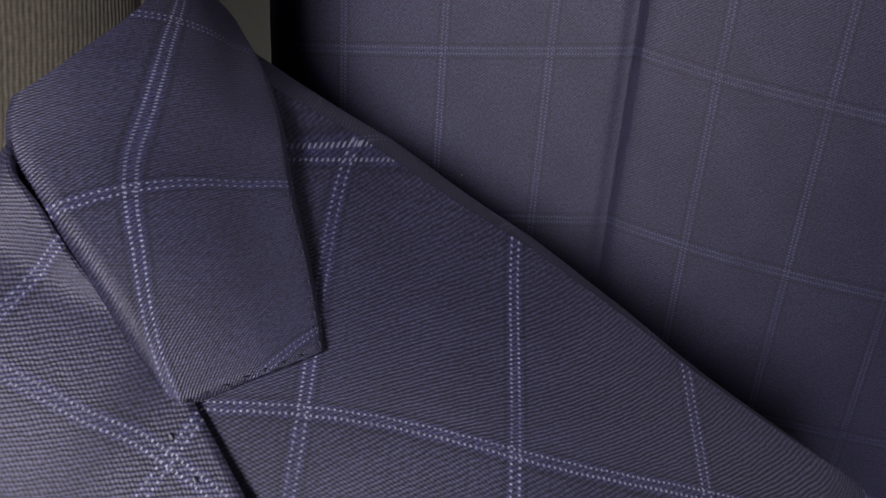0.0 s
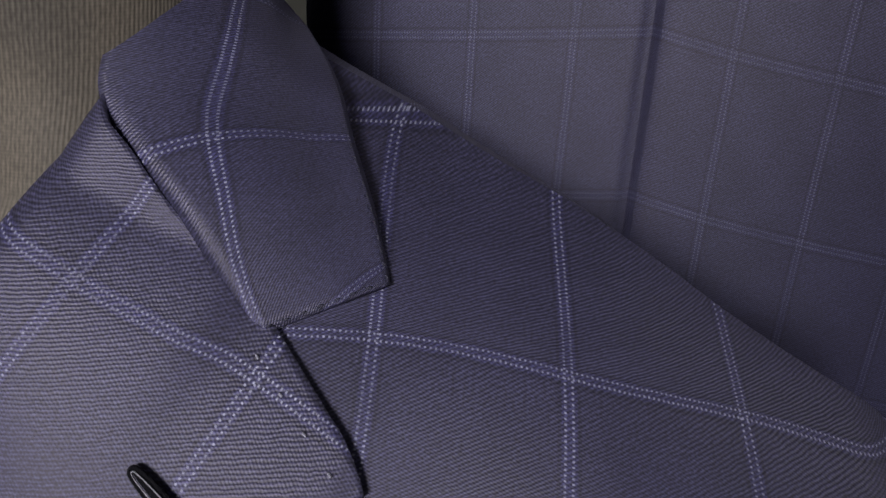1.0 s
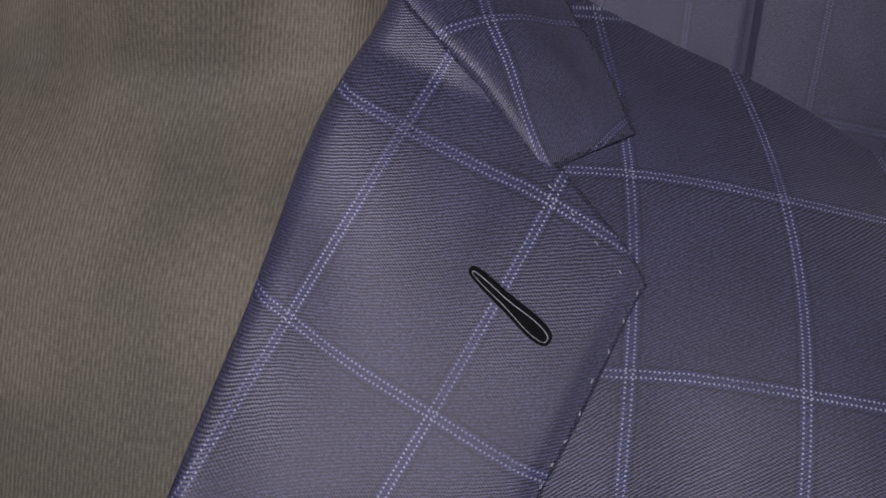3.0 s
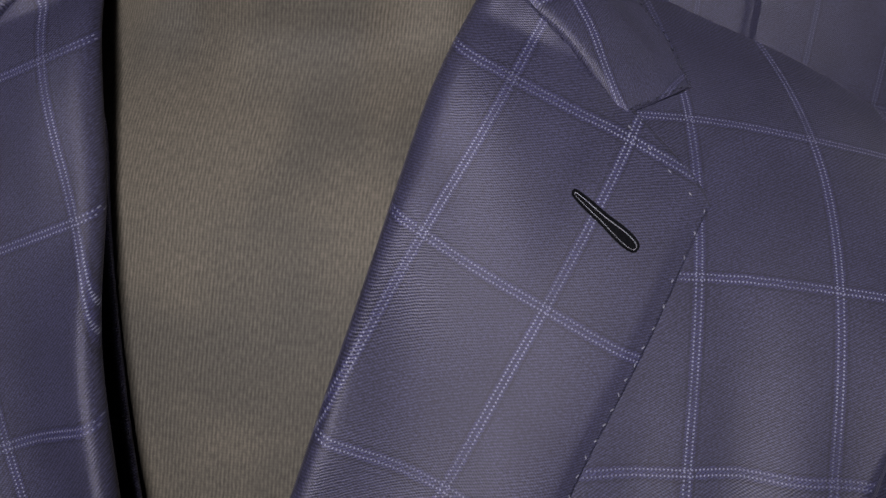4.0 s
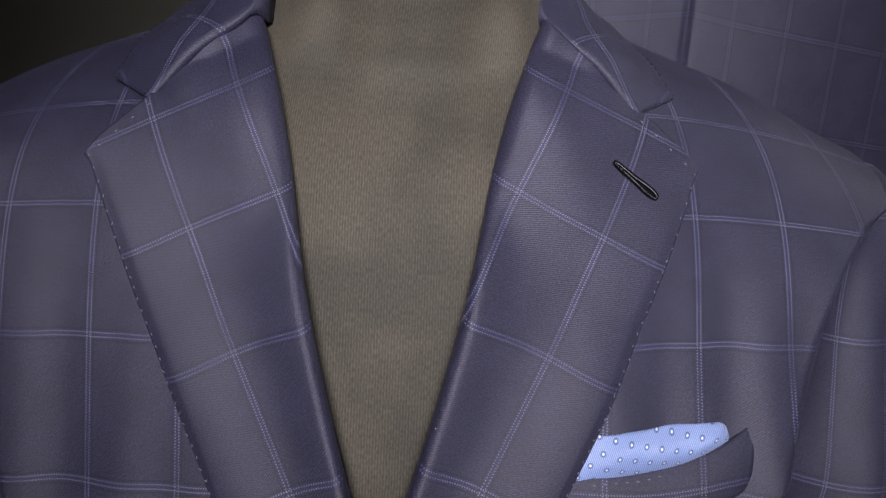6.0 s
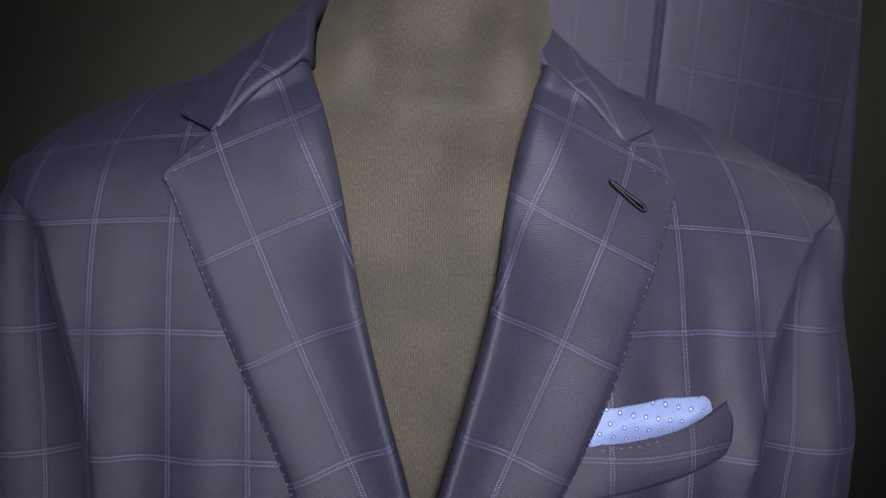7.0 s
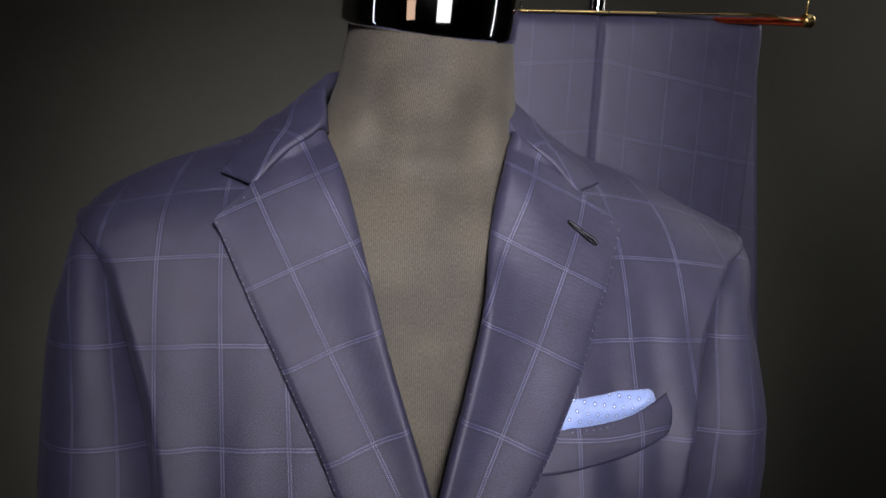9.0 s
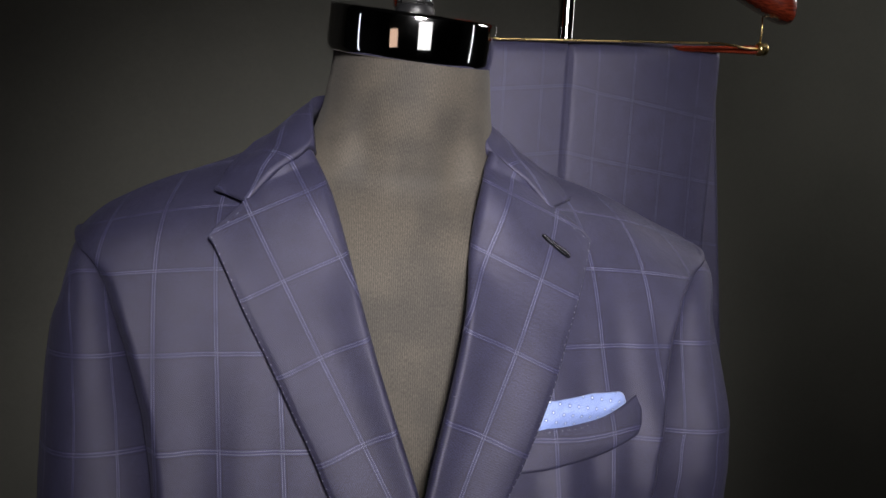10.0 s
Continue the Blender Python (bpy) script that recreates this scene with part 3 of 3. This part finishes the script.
# ---- the dress form ----
def dress_form():
    wide = [(0.80, 0.150), (1.10, 0.135), (1.25, 0.145), (1.38, 0.150), (1.42, 0.140), (1.45, 0.110), (1.47, 0.086), (1.49, 0.0730), (1.52, 0.0655), (1.558, 0.0600)]
    front = [(0.80, -0.078), (1.10, -0.100), (1.25, -0.094), (1.30, -0.080), (1.35, -0.060), (1.38, -0.047), (1.42, -0.0265), (1.44, -0.0115), (1.455, 0.0015), (1.468, 0.0085), (1.49, 0.0088), (1.52, 0.0055), (1.558, 0.0025)]
    rows, uvs = [], []
    n = 120
    for i in range(110):
        z = 1.566 - 0.766 * (i / 109) ** 1.4
        w, f = table(wide, z), table(front, z)
        row, uvr = [], []
        cx = 0.0105 * smooth(1.42, 1.55, z)
        e = 0.9 + 0.1 * smooth(1.46, 1.51, z)
        for k in range(n + 1):
            a = 2 * math.pi * k / n
            c, s = math.cos(a), math.sin(a)
            cy = 0.066
            hy = cy - f
            x = cx + w * math.copysign(abs(c) ** e, c)
            y = cy + hy * math.copysign(abs(s) ** e, s)
            if s < 0:
                # collar bones and the hollows beside the throat
                for hx in (-0.029, 0.040):
                    y += 0.0045 * math.exp(-((x - hx) / 0.012) ** 2) * smooth(1.440, 1.468, z) * (1 - smooth(1.485, 1.550, z))
                y -= 0.0020 * math.exp(-((x - 0.006) / 0.014) ** 2) * smooth(1.46, 1.49, z) * (1 - smooth(1.50, 1.55, z))
            row.append((x, y, z))
            uvr.append((w * math.asin(max(-1.0, min(1.0, (x - cx) / w))) + (0 if s < 0 else 0.5), z))
        rows.append(row)
        uvs.append(uvr)
    return sheet("dress_form", rows, uvs, [COVER], None, "", 0.003, inward=(0, 0, -0.01))


tagged(dress_form(), "tailor's dress form covered in taupe ribbed jersey", "dress form")

cap = tagged(new("neck_cap"), "polished chrome neck cap on top of the dress form", "cap")
lathe("band", [(0.0622, 0.0), (0.0637, 0.0012), (0.0642, 0.004), (0.0642, 0.031), (0.0634, 0.0332), (0.0610, 0.0340), (0.0594, 0.0332), (0.0590, 0.031)], (0.0090, 0.066, 1.5580), CHROME, cap, "chrome band", lean=(0.066, -0.11))
lathe("top_disc", [(0.0588, 0.0), (0.0588, 0.003), (0.040, 0.0042), (0.010, 0.0048)], (0.0110, 0.0630, 1.5840), BLACK_PLASTIC, cap, "black disc", lean=(0.066, -0.11))
lathe("collar_ring", [(0.0150, 0.0), (0.0152, 0.010), (0.0142, 0.0112), (0.0142, 0.0130)], (0.0115, 0.0635, 1.5850), BLACK_PLASTIC, cap, "black ring", 32)
lathe("post", [(0.0140, 0.0), (0.0140, 0.0050), (0.0132, 0.0056), (0.0132, 0.0066), (0.0140, 0.0072), (0.0140, 0.050), (0.0060, 0.058), (0.001, 0.060)], (0.0115, 0.0635, 1.5982), STEEL, cap, "satin grey metal post", 32)

stand = tagged(new("form_stand"), "dark metal stand carrying the dress form on the floor", "stand")
lathe("pole", [(0.017, 0.0), (0.017, 0.84)], (0.0, 0.04, 0.02), STEEL, stand, sides=24)
lathe("base", [(0.17, 0.0), (0.172, 0.006), (0.165, 0.016), (0.03, 0.030), (0.018, 0.04)], (0.0, 0.04, 0.0), BLACK_PLASTIC, stand, sides=48)


# ---- trousers on their hanger ----
def trouser_top(x):
    return 1.5875 + 0.045 * (x - 0.10)


trousers = tagged(new("trousers"), "navy windowpane wool trousers folded over a hanger bar", "trousers")


def leg(name, x_of, y_of, z_low, u0):
    rows, uvs = [], []
    for i in range(61):
        s = i / 60
        row, uvr = [], []
        for j in range(91):
            q = j / 90
            x = x_of(q, s)
            top = trouser_top(x)
            z = top - (top - z_low) * s
            y = y_of(x, s)
            drop = top - z
            if drop < 0.006:
                y += 0.006 * (1 - math.sqrt(max(0.0, 1 - (1 - drop / 0.006) ** 2)))
            row.append((x, y, z))
            a = x - 0.185
            away = 0.10 * -a if a < 0 else 0.20 * min(a, 0.03) + 0.15 * max(a - 0.03, 0)
            u = (a - 0.0285) / 0.0375 if a > 0 else (a + 0.0285) / 0.0375
            uvr.append((u + u0, (z + away - 1.5500) / 0.0635))
        rows.append(row)
        uvs.append(uvr)
    return sheet(name, rows, uvs, [TROUSER_WOOL], trousers, "", 0.0014)


def front_depth(x, s):
    a = x - 0.185 - 0.002 * s
    groove = 0.0040 * math.exp(-(a / 0.0016) ** 2)
    swell = -0.004 * math.sin(math.pi * min(max((x - 0.05) / 0.135, 0), 1)) if a < 0 else -0.006 * math.sin(math.pi * min(a / 0.15, 1)) + 0.12 * a
    return 0.190 + groove + swell


leg("front_leg", lambda q, s: 0.052 + q * (0.3490 - 0.052 + 0.001 * s), front_depth, 0.80, 0.0)
leg("back_leg", lambda q, s: 0.055 + q * (0.3440 - 0.055 + 0.115 * s), lambda x, s: 0.214 + 0.02 * s, 0.78, 0.4)

hanger = tagged(new("trouser_hanger"), "red-brown lacquered wooden hanger with brass fittings", "hanger")


def taper_bar(name, path, half, mat, parent, label=""):
    verts, faces = [], []
    for (x, y, z), (hy, hz) in zip(path, half):
        for k in range(16):
            a = 2 * math.pi * k / 16
            verts.append((x, y + hy * math.copysign(abs(math.cos(a)) ** 0.7, math.cos(a)), z + hz * math.copysign(abs(math.sin(a)) ** 0.7, math.sin(a))))
    n = len(path)
    for i in range(n - 1):
        for k in range(16):
            q = (k + 1) % 16
            faces.append((i * 16 + k, i * 16 + q, (i + 1) * 16 + q, (i + 1) * 16 + k))
    faces += [tuple(range(16))[::-1], tuple((n - 1) * 16 + k for k in range(16))]
    return mesh_object(name, verts, faces, None, [mat], parent, label)


def bar_z(x):
    return 1.5855 + 0.045 * (x - 0.10)


ends = (0.035, 0.390)
xs = [ends[0] + (ends[1] - ends[0]) * k / 20 for k in range(21)]
taper_bar("lower_bar", [(x, 0.2075, bar_z(x) - 0.0022) for x in xs], [(0.0040 + 0.0008 * abs(2 * k / 20 - 1), 0.0030 + 0.0022 * abs(2 * k / 20 - 1) ** 5) for k in range(21)], WOOD, hanger, "red-brown wooden bar")
bar("clamp_rod", [(x, 0.1895 + 0.013 * smooth(0.335, 0.385, x), bar_z(x) + 0.0024 - 0.0040 * smooth(0.335, 0.380, x)) for k, x in enumerate(xs)], 0.0013, BRASS, hanger, "thin brass rod", 8)
for x in ends:
    turn = 1 if x > 0.2 else -1
    knob = [(0.0050, -0.004), (0.0064, -0.003), (0.0068, 0.0), (0.0056, 0.002), (0.0066, 0.0045), (0.0050, 0.0070), (0.001, 0.0080)]
    verts, faces = tube([(x + turn * h, 0.2055, bar_z(x) - 0.0015) for _, h in knob], lambda f: knob[min(int(f * 6 + 0.5), 6)][0], 16)
    mesh_object("end_knob", verts, faces, None, [BRASS], hanger, "brass end knob")
    bar("link", [(x - turn * 0.001, 0.2055, bar_z(x) + 0.001), (x, 0.2055, bar_z(x) + 0.016), (x - turn * 0.001, 0.2055, bar_z(x) + 0.032)], 0.0009, BRASS, hanger, "brass wire link", 8)

for turn in (1, -1):
    mid = 0.2125
    pts, half = [], []
    for k in range(25):
        s = k / 24
        x = mid + turn * 0.200 * s
        z = 1.706 - 0.084 * s ** 1.15 + 0.045 * (x - 0.19)
        pts.append((x, 0.2005 - 0.012 * s * s, z))
        grow = 0.010 + 0.006 * smooth(0.4, 0.95, s)
        end = math.sqrt(max(0.02, 1 - max(0.0, (s - 0.93) / 0.072) ** 2))
        half.append(((0.010 + 0.010 * s) * end, grow * end))
    taper_bar("shoulder_arm", pts, half, WOOD, hanger, "red-brown lacquered shoulder")
hook = [(0.2125, 0.2005, 1.697)] + [(0.2125 + 0.022 * math.sin(a), 0.2005, 1.765 - 0.022 * math.cos(a)) for a in [math.pi * k / 12 for k in range(0, 17)]]
bar("hook", hook, 0.002, CHROME, hanger, "chrome hook", 10)

rack = tagged(new("garment_stand"), "chrome upright of a garment stand behind the trousers", "stand")
lathe("upright", [(0.0085, 0.0), (0.0085, 1.84), (0.006, 1.846)], (0.196, 0.245, 0.02), CHROME, rack, sides=32)
lathe("foot", [(0.15, 0.0), (0.152, 0.006), (0.03, 0.018), (0.010, 0.024)], (0.196, 0.245, 0.0), BLACK_PLASTIC, rack, sides=48)
bar("arm", [(0.196, 0.245, 1.845), (0.204, 0.222, 1.830), (0.2125, 0.200, 1.786)], 0.003, CHROME, rack, "", 12)
